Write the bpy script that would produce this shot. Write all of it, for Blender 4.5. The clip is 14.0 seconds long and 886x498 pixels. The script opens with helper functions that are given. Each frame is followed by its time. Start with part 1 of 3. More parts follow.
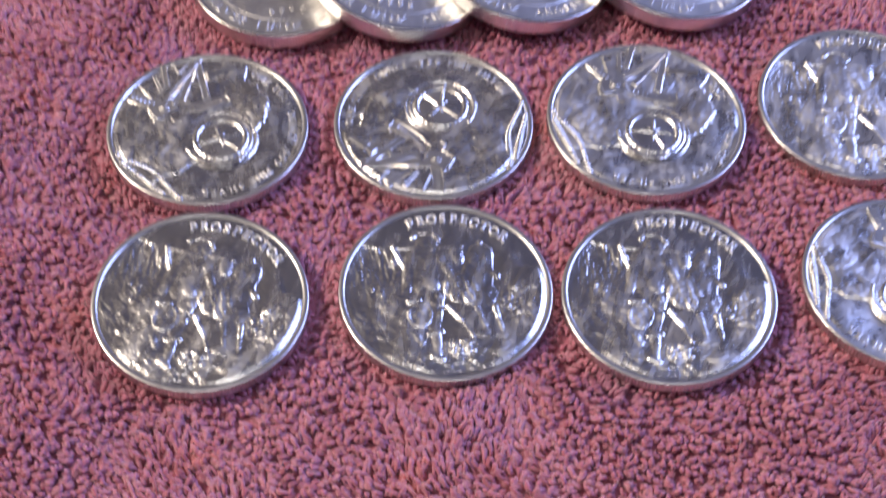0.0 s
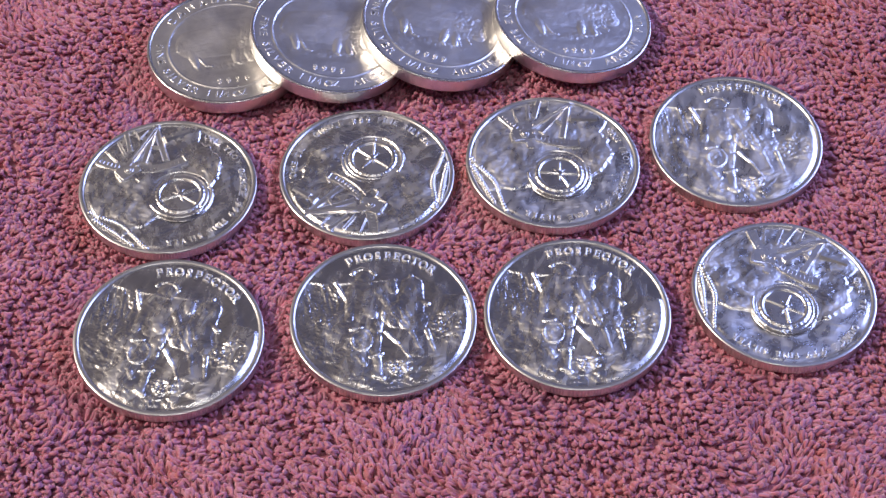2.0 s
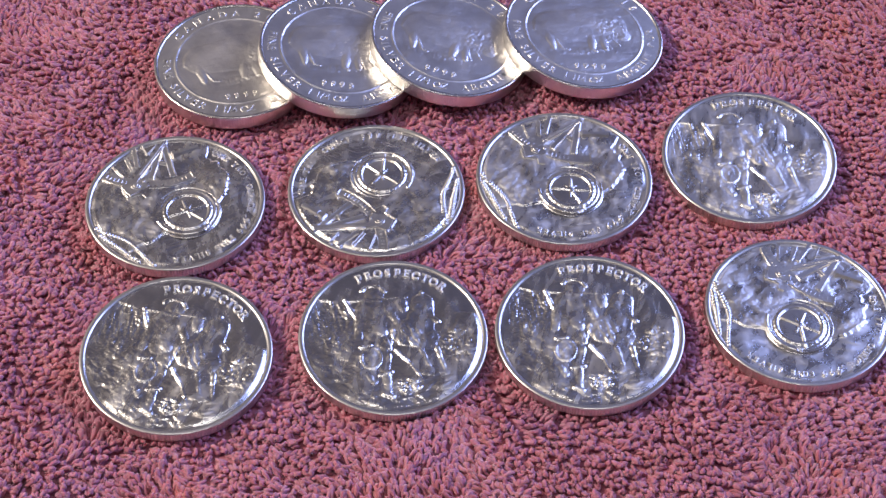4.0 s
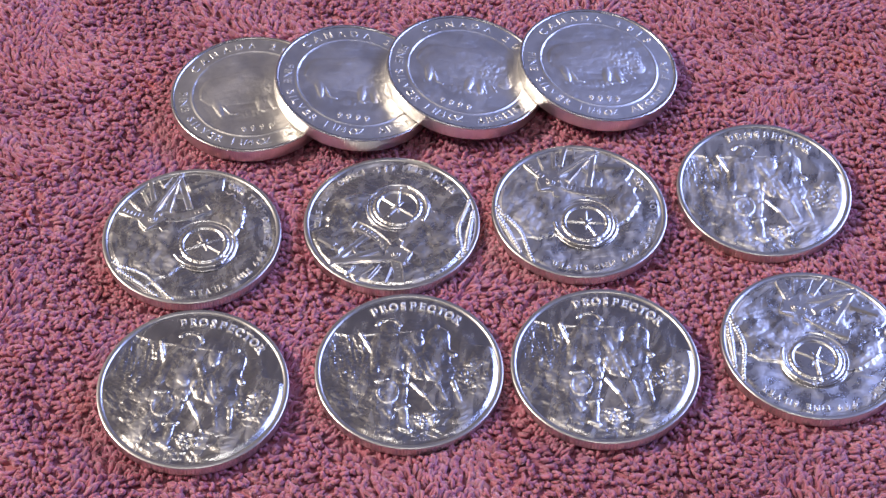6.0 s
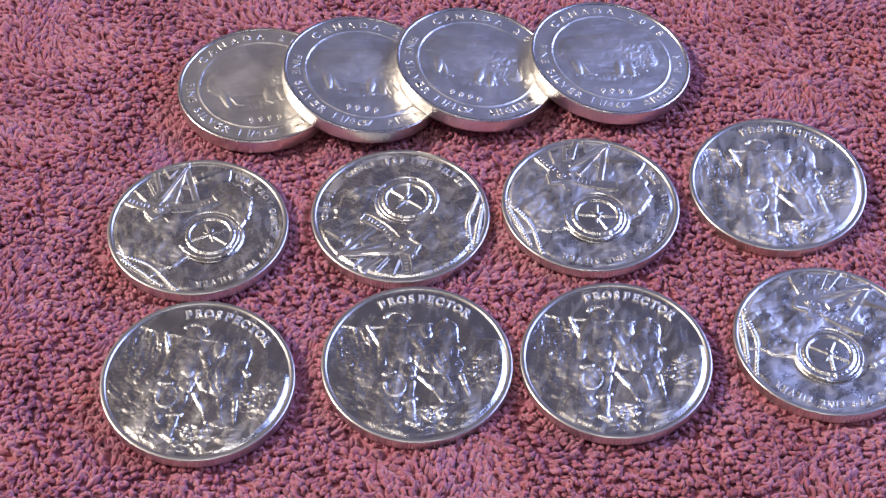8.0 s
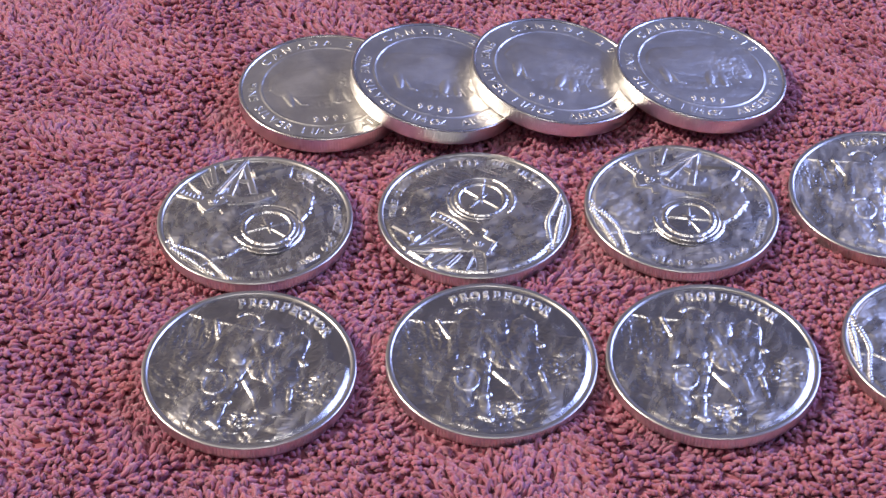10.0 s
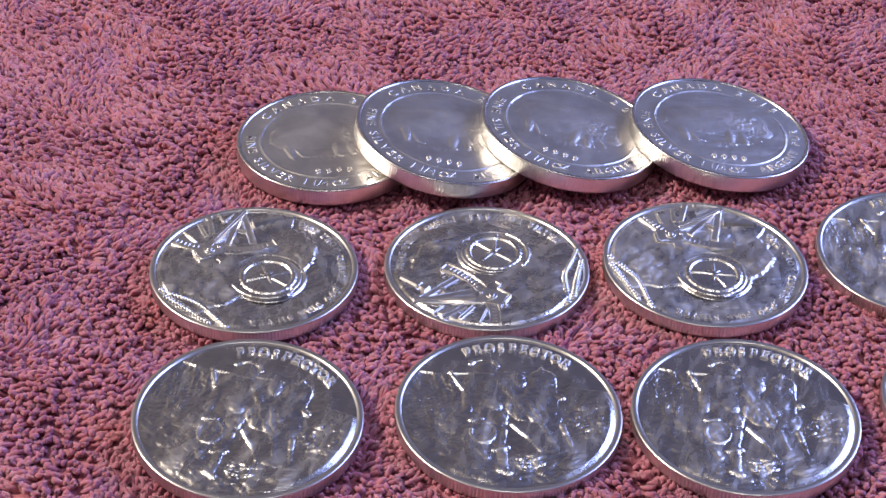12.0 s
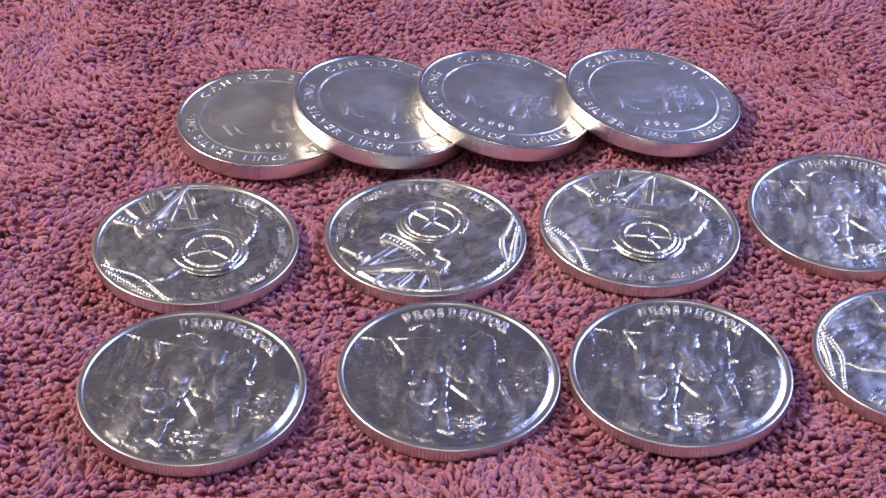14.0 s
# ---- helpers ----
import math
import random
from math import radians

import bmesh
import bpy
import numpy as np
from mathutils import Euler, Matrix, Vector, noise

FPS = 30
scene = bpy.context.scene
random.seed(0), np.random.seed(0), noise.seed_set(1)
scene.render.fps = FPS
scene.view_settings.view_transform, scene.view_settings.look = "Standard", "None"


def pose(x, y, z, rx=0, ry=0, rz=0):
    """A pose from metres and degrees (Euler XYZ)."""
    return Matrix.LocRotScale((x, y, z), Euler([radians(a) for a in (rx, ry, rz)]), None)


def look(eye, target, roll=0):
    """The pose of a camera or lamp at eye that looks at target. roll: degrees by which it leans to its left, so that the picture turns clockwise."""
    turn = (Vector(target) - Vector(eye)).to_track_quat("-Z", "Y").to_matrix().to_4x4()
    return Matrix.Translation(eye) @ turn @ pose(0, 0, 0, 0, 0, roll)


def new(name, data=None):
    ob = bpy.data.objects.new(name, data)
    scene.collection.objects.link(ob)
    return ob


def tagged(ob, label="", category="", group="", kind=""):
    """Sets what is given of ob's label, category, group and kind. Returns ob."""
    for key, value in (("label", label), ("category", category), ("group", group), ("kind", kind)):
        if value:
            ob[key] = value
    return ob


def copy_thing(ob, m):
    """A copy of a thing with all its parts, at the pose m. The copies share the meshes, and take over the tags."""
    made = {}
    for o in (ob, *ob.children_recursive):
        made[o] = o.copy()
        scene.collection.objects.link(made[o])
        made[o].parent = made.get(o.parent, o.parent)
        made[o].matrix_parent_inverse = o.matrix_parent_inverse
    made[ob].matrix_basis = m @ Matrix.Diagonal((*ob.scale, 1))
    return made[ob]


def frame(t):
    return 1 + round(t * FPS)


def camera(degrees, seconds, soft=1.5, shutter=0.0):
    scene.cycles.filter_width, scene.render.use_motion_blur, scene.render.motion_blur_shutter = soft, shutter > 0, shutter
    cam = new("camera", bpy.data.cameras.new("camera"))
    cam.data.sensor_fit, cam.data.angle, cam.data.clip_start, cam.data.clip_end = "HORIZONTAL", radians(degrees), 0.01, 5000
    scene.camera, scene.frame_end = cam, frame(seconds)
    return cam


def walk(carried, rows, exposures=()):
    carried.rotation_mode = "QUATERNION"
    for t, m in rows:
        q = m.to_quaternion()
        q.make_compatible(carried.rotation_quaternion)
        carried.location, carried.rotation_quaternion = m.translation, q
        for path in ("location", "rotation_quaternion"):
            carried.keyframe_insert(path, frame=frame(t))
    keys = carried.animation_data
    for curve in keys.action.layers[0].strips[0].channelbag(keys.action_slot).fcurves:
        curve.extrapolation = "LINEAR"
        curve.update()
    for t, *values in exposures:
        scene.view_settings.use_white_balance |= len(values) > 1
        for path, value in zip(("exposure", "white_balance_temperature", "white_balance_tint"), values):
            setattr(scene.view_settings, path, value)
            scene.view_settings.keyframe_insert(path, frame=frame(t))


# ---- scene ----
cam = camera(29.8, 14.0, soft=1.5, shutter=0.5)
PATH = [
    (0, (-0.00646, -0.21327, 0.25155), (0.0004, -0.03115, 0.0), 1.091),
    (0.2, (-0.0069, -0.21922, 0.26315), (0.00083, -0.02238, 0.0), 0.651),
    (0.5, (-0.00701, -0.23486, 0.27316), (0.00128, -0.02476, 0.0), 0.079),
    (0.7, (-0.00269, -0.23624, 0.27749), (0.00819, -0.02511, 0.0), 0.052),
    (0.8, (-0.00132, -0.24007, 0.28018), (0.01137, -0.02174, 0.0), 0.136),
    (1, (-0.00172, -0.24024, 0.28225), (0.01435, -0.02336, 0.0), 0.607),
    (1.5, (-0.00477, -0.2442, 0.28681), (0.01418, -0.02387, 0.0), 0.864),
    (2, (-0.00573, -0.24316, 0.28539), (0.0146, -0.023, 0.0), 1.101),
    (2.5, (-0.00794, -0.24274, 0.28198), (0.01326, -0.02367, 0.0), 1.351),
    (3, (-0.00825, -0.24174, 0.28237), (0.01207, -0.02068, 0.0), 1.274),
    (3.2, (-0.00774, -0.2412, 0.28208), (0.01281, -0.01931, 0.0), 1.181),
    (5.5, (-0.00697, -0.23973, 0.2833), (0.01121, -0.01615, 0.0), 0.597),
    (6, (-0.00809, -0.23824, 0.28525), (0.01003, -0.00883, 0.0), 0.534),
    (6.5, (-0.00809, -0.23944, 0.28435), (0.00919, -0.01048, 0.0), 0.429),
    (7, (-0.00749, -0.23829, 0.28203), (0.00983, -0.01136, 0.0), 0.587),
    (7.5, (-0.00757, -0.2385, 0.28121), (0.00879, -0.01036, 0.0), 0.374),
    (8, (-0.00805, -0.23846, 0.27902), (0.00794, -0.01074, 0.0), 0.496),
    (8.5, (-0.00781, -0.23912, 0.27603), (0.00767, -0.009, 0.0), 0.514),
    (8.8, (-0.0062, -0.24538, 0.26868), (0.00496, -0.00864, 0.0), -0.001),
    (9, (-0.0081, -0.24804, 0.25531), (0.00084, -0.01256, 0.0), -0.004),
    (9.2, (-0.00828, -0.24844, 0.24916), (-0.00271, -0.01194, 0.0), -0.264),
    (11.3, (-0.02789, -0.25481, 0.19924), (-0.01442, -0.00524, 0.0), 1.744),
    (11.5, (-0.0261, -0.25351, 0.2011), (-0.01226, 0.00195, 0.0), 1.885),
    (12, (-0.02319, -0.24933, 0.19841), (-0.00884, 0.00601, 0.0), 1.944),
    (12.5, (-0.02205, -0.25121, 0.19906), (-0.00654, 0.00669, 0.0), 1.944),
    (12.8, (-0.0201, -0.25309, 0.20175), (5e-05, 0.00228, 0.0), 2.277),
    (13, (-0.01752, -0.25645, 0.19838), (0.00255, -0.00248, 0.0), 1.926),
    (13.5, (-0.01985, -0.25553, 0.19663), (0.00206, -0.00369, 0.0), 1.691),
    (14, (-0.02042, -0.25677, 0.19747), (0.00245, -0.00395, 0.0), 1.652),
]
walk(cam, [(t, look(e, a, r)) for t, e, a, r in PATH])

# ---- light: a warm lamp on one side, a cool window on the other, a weak ceiling lamp ----
world = bpy.data.worlds.new("room_ambient")
scene.world = world
world.use_nodes = True
world.node_tree.nodes["Background"].inputs[0].default_value = (0.30, 0.30, 0.42, 1)
world.node_tree.nodes["Background"].inputs[1].default_value = 0.05


def area_light(name, eye, target, size, size_y, watts, colour):
    data = bpy.data.lights.new(name, "AREA")
    data.shape, data.size, data.size_y = "RECTANGLE", size, size_y
    data.energy, data.color = watts, colour
    ob = new(name, data)
    ob.matrix_world = look(eye, target)
    return ob


bulb = bpy.data.lights.new("lamp_light", "POINT")
bulb.shadow_soft_size, bulb.energy, bulb.color = 0.12, 188.0, (1.0, 0.85, 0.70)
new("lamp_light", bulb).location = (-1.62, 0.28, 1.50)
area_light("window_light", (1.85, 0.72, 1.20), (0.0, 0.40, 1.0), 1.9, 1.2, 68.0, (0.37, 0.46, 1.0))
area_light("ceiling_light", (0.05, -0.45, 1.95), (0.05, -0.40, 0.0), 0.5, 0.5, 4.5, (1.0, 0.95, 0.92))
scene.view_settings.exposure = 0.0


# ---- materials ----
def material(name, base=(0.8, 0.8, 0.8), rough=0.5, metal=0.0):
    m = bpy.data.materials.new(name)
    m.use_nodes = True
    p = m.node_tree.nodes["Principled BSDF"]
    p.inputs["Base Color"].default_value = (*base, 1)
    p.inputs["Roughness"].default_value = rough
    p.inputs["Metallic"].default_value = metal
    return m, m.node_tree, p


def node(tree, kind, **values):
    n = tree.nodes.new(kind)
    for key, value in values.items():
        n.inputs[key].default_value = value
    return n


def ramp(tree, source, stops):
    r = tree.nodes.new("ShaderNodeValToRGB")
    while len(r.color_ramp.elements) < len(stops):
        r.color_ramp.elements.new(0.5)
    for e, (at, colour) in zip(r.color_ramp.elements, stops):
        e.position, e.color = at, (*colour, 1)
    tree.links.new(source, r.inputs[0])
    return r.outputs[0]


def silver(name, polished, frosted, low, high, bump, grain, patchy=1.6, size=190.0, cover=0.0, drawn=1.0):
    """Struck silver: mirror-like where it lies low, frosted where the relief stands up (low to high, in metres over the base)."""
    m, tree, p = material(name, (0.9, 0.89, 0.87), polished, 1.0)
    at = tree.nodes.new("ShaderNodeTexCoord").outputs["Object"]
    cloud = node(tree, "ShaderNodeTexNoise", Scale=size, Detail=6.0, Roughness=0.62, Distortion=0.6)
    shift = node(tree, "ShaderNodeVectorMath")
    shift.operation = "ADD"
    tree.links.new(at, shift.inputs[0])
    tree.links.new(tree.nodes.new("ShaderNodeObjectInfo").outputs["Random"], shift.inputs[1])
    pull = tree.nodes.new("ShaderNodeMapping")
    pull.inputs["Rotation"].default_value, pull.inputs["Scale"].default_value = (0, 0, 0.45), (1.0, drawn, 1.0)
    tree.links.new(shift.outputs[0], pull.inputs["Vector"])
    tree.links.new(pull.outputs[0], cloud.inputs["Vector"])
    tree.links.new(ramp(tree, cloud.outputs[0], [(0.3, (0.80, 0.79, 0.78)), (0.7, (0.94, 0.93, 0.91))]), p.inputs["Base Color"])
    split = tree.nodes.new("ShaderNodeSeparateXYZ")
    tree.links.new(at, split.inputs[0])
    step = node(tree, "ShaderNodeMapRange")
    step.inputs[1].default_value, step.inputs[2].default_value = low, high
    tree.links.new(split.outputs[2], step.inputs[0])
    haze = node(tree, "ShaderNodeMath")
    haze.operation = "MULTIPLY_ADD"
    haze.inputs[1].default_value, haze.inputs[2].default_value = patchy, cover - 0.5 * patchy
    tree.links.new(cloud.outputs[0], haze.inputs[0])
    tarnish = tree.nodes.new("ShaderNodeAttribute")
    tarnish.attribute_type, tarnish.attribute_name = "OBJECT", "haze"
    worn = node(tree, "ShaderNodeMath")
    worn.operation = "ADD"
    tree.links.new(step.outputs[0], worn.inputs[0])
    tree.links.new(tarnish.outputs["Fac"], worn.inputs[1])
    both = node(tree, "ShaderNodeMath")
    both.operation, both.use_clamp = "ADD", True
    tree.links.new(worn.outputs[0], both.inputs[0])
    tree.links.new(haze.outputs[0], both.inputs[1])
    gloss = node(tree, "ShaderNodeMapRange")
    gloss.inputs[3].default_value, gloss.inputs[4].default_value = polished, frosted
    tree.links.new(both.outputs[0], gloss.inputs[0])
    tree.links.new(gloss.outputs[0], p.inputs["Roughness"])
    fine = node(tree, "ShaderNodeTexNoise", Scale=grain, Detail=3.0, Roughness=0.6)
    tree.links.new(at, fine.inputs["Vector"])
    b = node(tree, "ShaderNodeBump", Strength=bump, Distance=0.00012)
    tree.links.new(fine.outputs[0], b.inputs["Height"])
    tree.links.new(b.outputs[0], p.inputs["Normal"])
    return m


SILVER_FACE = silver("struck_silver", 0.17, 0.46, 0.00252, 0.0034, 0.40, 3600.0, 2.6, 420.0, 0.05, 0.35)
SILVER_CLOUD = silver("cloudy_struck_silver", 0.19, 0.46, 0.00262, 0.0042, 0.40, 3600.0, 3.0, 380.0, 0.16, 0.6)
SILVER_RIM = silver("bright_silver_rim", 0.36, 0.32, 0.0018, 0.0025, 0.10, 1500.0)
SILVER_EDGE = silver("satin_silver_rim", 0.30, 0.27, 0.0028, 0.0035, 0.10, 1500.0)
SILVER_SATIN = silver("satin_silver", 0.34, 0.44, 0.0034, 0.0039, 0.22, 4000.0)
SILVER_TEXT = silver("frosted_silver_relief", 0.24, 0.38, 0.0, 0.01, 0.14, 3000.0)
SILVER_BAR = silver("polished_silver_relief", 0.30, 0.40, 0.0, 0.01, 0.10, 3000.0)
SILVER_FAINT = silver("satin_silver_letters", 0.42, 0.48, 0.0, 0.01, 0.14, 3000.0)
SILVER_LETTER = silver("frosted_silver_letters", 0.32, 0.44, 0.0, 0.01, 0.14, 3000.0)


def terry(name, island):
    m, tree, p = material(name, (0.4, 0.1, 0.14), 0.95)
    at = tree.nodes.new("ShaderNodeTexCoord").outputs["Object"]
    wide = node(tree, "ShaderNodeTexNoise", Scale=62.0, Detail=5.0, Roughness=0.62)
    tree.links.new(at, wide.inputs["Vector"])
    fibre = node(tree, "ShaderNodeTexNoise", Scale=2600.0, Detail=2.0)
    tree.links.new(at, fibre.inputs["Vector"])
    mix = node(tree, "ShaderNodeMath")
    mix.operation = "MULTIPLY_ADD"
    mix.inputs[1].default_value = 0.34
    if island:
        tree.links.new(tree.nodes.new("ShaderNodeNewGeometry").outputs["Random Per Island"], mix.inputs[0])
    else:
        tree.links.new(fibre.outputs[0], mix.inputs[0])
    tree.links.new(wide.outputs[0], mix.inputs[2])
    yarn = ramp(tree, mix.outputs[0], [(0.35, (0.300, 0.090, 0.135)), (0.62, (0.43, 0.150, 0.205)), (0.95, (0.54, 0.225, 0.285))])
    # Mottling by the cool and warm light, painted into the yarn colour at random.
    light_mottle = node(tree, "ShaderNodeTexNoise", Scale=75.0, Detail=3.0, Roughness=0.6)
    tree.links.new(at, light_mottle.inputs["Vector"])
    tint = ramp(tree, light_mottle.outputs[0], [(0.34, (0.92, 0.98, 1.14)), (0.46, (1.0, 1.0, 1.0)), (0.58, (1.0, 1.0, 1.0)), (0.68, (1.06, 0.95, 0.80))])
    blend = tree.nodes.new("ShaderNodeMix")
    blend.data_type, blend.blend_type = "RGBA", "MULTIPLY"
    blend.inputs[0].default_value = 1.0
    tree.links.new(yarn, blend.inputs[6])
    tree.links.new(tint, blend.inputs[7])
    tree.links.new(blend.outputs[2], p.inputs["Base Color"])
    p.inputs["Subsurface Weight"].default_value = 0.4
    p.inputs["Subsurface Radius"].default_value = (1.0, 0.45, 0.55)
    p.inputs["Subsurface Scale"].default_value = 0.0012
    p.inputs["Sheen Weight"].default_value = 0.45
    p.inputs["Sheen Tint"].default_value = (1.0, 0.72, 0.80, 1)
    p.inputs["Sheen Roughness"].default_value = 0.5
    b = node(tree, "ShaderNodeBump", Strength=0.5, Distance=0.0002)
    tree.links.new(fibre.outputs[0], b.inputs["Height"])
    tree.links.new(b.outputs[0], p.inputs["Normal"])
    return m


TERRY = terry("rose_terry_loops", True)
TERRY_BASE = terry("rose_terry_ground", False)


def plaster(name, base):
    m, tree, p = material(name, base, 0.9)
    n = node(tree, "ShaderNodeTexNoise", Scale=3.0, Detail=6.0)
    lo, hi = [c * 0.9 for c in base], [min(c * 1.08, 0.9) for c in base]
    tree.links.new(ramp(tree, n.outputs[0], [(0.3, lo), (0.7, hi)]), p.inputs["Base Color"])
    return m


WALL = plaster("wall_paint", (0.13, 0.125, 0.135))
CEILING = plaster("ceiling_paint", (0.125, 0.122, 0.13))
WOOD = plaster("table_wood", (0.22, 0.13, 0.08))
FLOOR = plaster("floor_boards", (0.20, 0.14, 0.10))


# ---- builders ----
def part(name, bm, mat, parent=None, label="", smooth=True):
    me = bpy.data.meshes.new(name)
    bm.to_mesh(me)
    bm.free()
    return part_mesh(name, me, mat, parent, label, smooth)


def part_mesh(name, me, mat, parent=None, label="", smooth=True):
    me.materials.append(mat)
    me.polygons.foreach_set("use_smooth", [smooth] * len(me.polygons))
    ob = new(name, me)
    if parent is not None:
        ob.parent = parent
    return tagged(ob, label)


def box(name, lo, hi, mat, **tags):
    bm = bmesh.new()
    bmesh.ops.create_cube(bm, size=1)
    for v in bm.verts:
        v.co = [a + (c + 0.5) * (b - a) for a, b, c in zip(lo, hi, v.co)]
    return tagged(part(name, bm, mat, None, "", False), **tags)


# ---- the room round the table ----
TABLE = -0.0045
box("floor", (-2.2, -2.2, -0.80), (2.2, 2.2, -0.75), FLOOR, kind="structure", label="dark floor of the room below the table", category="floor")
box("ceiling", (-2.2, -2.2, 2.00), (2.2, 2.2, 2.05), CEILING, kind="structure", label="plain pale ceiling above the table", category="ceiling")
box("wall_north", (-2.2, 2.2, -0.75), (2.2, 2.3, 2.00), WALL, kind="structure", label="plain grey painted wall behind the table", category="wall")
box("wall_south", (-2.2, -2.3, -0.75), (2.2, -2.2, 2.00), WALL, kind="structure", label="plain grey painted wall in front of the table", category="wall")
box("wall_west", (-2.3, -2.3, -0.75), (-2.2, 2.3, 2.00), WALL, kind="structure", label="plain grey painted side wall", category="wall")
box("wall_east", (2.2, -2.3, -0.75), (2.3, 2.3, 2.00), WALL, kind="structure", label="plain grey painted side wall by the window", category="wall")


def table():
    top = new("table")
    tagged(top, "wooden table covered by the rose towel", "table")
    bm = bmesh.new()
    bmesh.ops.create_cube(bm, size=1)
    for v in bm.verts:
        v.co = (v.co.x * 1.2, v.co.y * 0.9, TABLE - 0.015 + v.co.z * 0.03)
    bmesh.ops.bevel(bm, geom=bm.edges[:], offset=0.004, segments=2, affect="EDGES")
    part("tabletop", bm, WOOD, top)
    for sx in (-0.55, 0.55):
        for sy in (-0.40, 0.40):
            bm = bmesh.new()
            bmesh.ops.create_cone(bm, cap_ends=True, segments=12, radius1=0.02, radius2=0.03, depth=0.715,
                                  matrix=Matrix.Translation((sx, sy, TABLE - 0.03 - 0.3575)))
            part("leg", bm, WOOD, top)
    return top


table()

# ---- coins: where each one lies (top centre in centimetres, lean in degrees, turn of its design) ----
ROUND_R, ROUND_T = 1.95, 0.27
BISON_R, BISON_T = 1.90, 0.37
FRONT_COINS = [(-4.355, -4.419, 0.361, 1.60, -0.44, -24), (0.064, -4.212, 0.268, 1.09, -0.06, -9),
               (4.101, -4.411, 0.349, -0.99, 0.26, -18), (8.313, 0.170, 0.285, -1.47, -0.49, -15)]
BACK_COINS = [(-4.472, -0.351, 0.326, 1.07, 1.18, 0), (-0.084, -0.218, 0.246, 0.49, 1.30, 119),
              (4.084, -0.219, 0.336, 0.76, 0.59, -28), (8.552, -4.112, 0.236, 0.10, 2.04, -51)]
BISON_COINS = [(-3.158, 3.787, 0.432, 0.0, 0.74, 7), (-0.702, 3.708, 0.714, 9.0, -0.04, -5),
               (1.900, 3.921, 0.678, 8.49, 0.39, -17), (5.052, 4.022, 0.612, 6.98, 0.69, 0)]


def lie(row, thick):
    """The pose of a coin's base from its row."""
    x, y, z, lean_x, lean_y, turn = row
    up = Vector((math.tan(radians(lean_x)), math.tan(radians(lean_y)), 1)).normalized()
    side = Vector((1, 0, -up.x / up.z)).normalized()
    m = Matrix((side, up.cross(side), up)).transposed().to_4x4()
    m.translation = (Vector((x, y, z)) - up * thick) * 0.01
    return m @ pose(0, 0, 0, 0, 0, turn)


# ---- relief tools; lengths in centimetres on the coin's face ----
LATTICE = np.random.RandomState(7).rand(64, 64)


def value_noise(u, v, size):
    a, b = u / size + 31.3, v / size + 17.7
    i, j = np.floor(a).astype(int), np.floor(b).astype(int)
    f, g = a - i, b - j
    f, g = f * f * (3 - 2 * f), g * g * (3 - 2 * g)
    q = lambda s, t: LATTICE[(i + s) % 64, (j + t) % 64]
    return (q(0, 0) * (1 - f) + q(1, 0) * f) * (1 - g) + (q(0, 1) * (1 - f) + q(1, 1) * f) * g


def clouds(u, v, size, octaves=3):
    return sum((value_noise(u + 3.1 * k, v - 1.7 * k, size / 2 ** k) - 0.5) / 2 ** k for k in range(octaves))


def bar(u, v, a, b, r, h, r2=None, sharp=0.5):
    """A rounded ridge from a to b, r wide to each side (r2 at b) and h high."""
    a, b = np.array(a, float), np.array(b, float)
    d = b - a
    s = np.clip(((u - a[0]) * d[0] + (v - a[1]) * d[1]) / max(d @ d, 1e-9), 0, 1)
    w = r + ((r if r2 is None else r2) - r) * s
    q = ((u - a[0] - s * d[0]) ** 2 + (v - a[1] - s * d[1]) ** 2) / w ** 2
    return h * np.maximum(1 - q, 0) ** sharp


def ring(u, v, c, r, w, h):
    q = (np.hypot(u - c[0], v - c[1]) - r) / w
    return h * np.sqrt(np.maximum(1 - q * q, 0))


def patch(u, v, c, ru, rv):
    """1 inside a soft oval, falling to 0."""
    q = ((u - c[0]) / ru) ** 2 + ((v - c[1]) / rv) ** 2
    return np.clip(1.6 - 1.6 * q, 0, 1)


def height_mesh(name, reach, cell, height, level):
    """A round sheet with the relief height(u, v) over level, all in centimetres."""
    n = int(2 * reach / cell) + 1
    line = np.linspace(-reach, reach, n)
    u, v = np.meshgrid(line, line)
    inside = np.hypot(u, v) <= reach
    index = np.full(u.shape, -1)
    index[inside] = np.arange(inside.sum())
    z = level + height(u, v)
    places = np.stack([u[inside], v[inside], z[inside]], -1) * 0.01
    quads = np.stack([index[:-1, :-1], index[:-1, 1:], index[1:, 1:], index[1:, :-1]], -1).reshape(-1, 4)
    quads = quads[(quads >= 0).all(1)]
    return fast_mesh(name, places, quads)


def fast_mesh(name, places, quads):
    me = bpy.data.meshes.new(name)
    me.vertices.add(len(places))
    me.vertices.foreach_set("co", np.asarray(places, np.float32).ravel())
    me.loops.add(quads.size)
    me.loops.foreach_set("vertex_index", quads.astype(np.int32).ravel())
    me.polygons.add(len(quads))
    me.polygons.foreach_set("loop_start", np.arange(0, quads.size, 4, dtype=np.int32))
    me.update(calc_edges=True)
    return me


def revolve(name, profile, reeds, depth, grooved):
    """A turned shape with flutes in the profile points named by grooved."""
    per = 4
    n, m = reeds * per, len(profile)
    places, quads = [], []
    for k in range(n):
        a = 2 * math.pi * k / n
        groove = (0.0, 0.5, 1.0, 0.5)[k % per] * depth
        for i, (r, z) in enumerate(profile):
            q = r - (groove if i in grooved else 0.0)
            places.append((q * math.cos(a) * 0.01, q * math.sin(a) * 0.01, z * 0.01))
    for k in range(n):
        a, b = k * m, (k + 1) % n * m
        for i in range(m - 1):
            quads.append((a + i, b + i, b + i + 1, a + i + 1))
    return fast_mesh(name, places, np.array(quads))


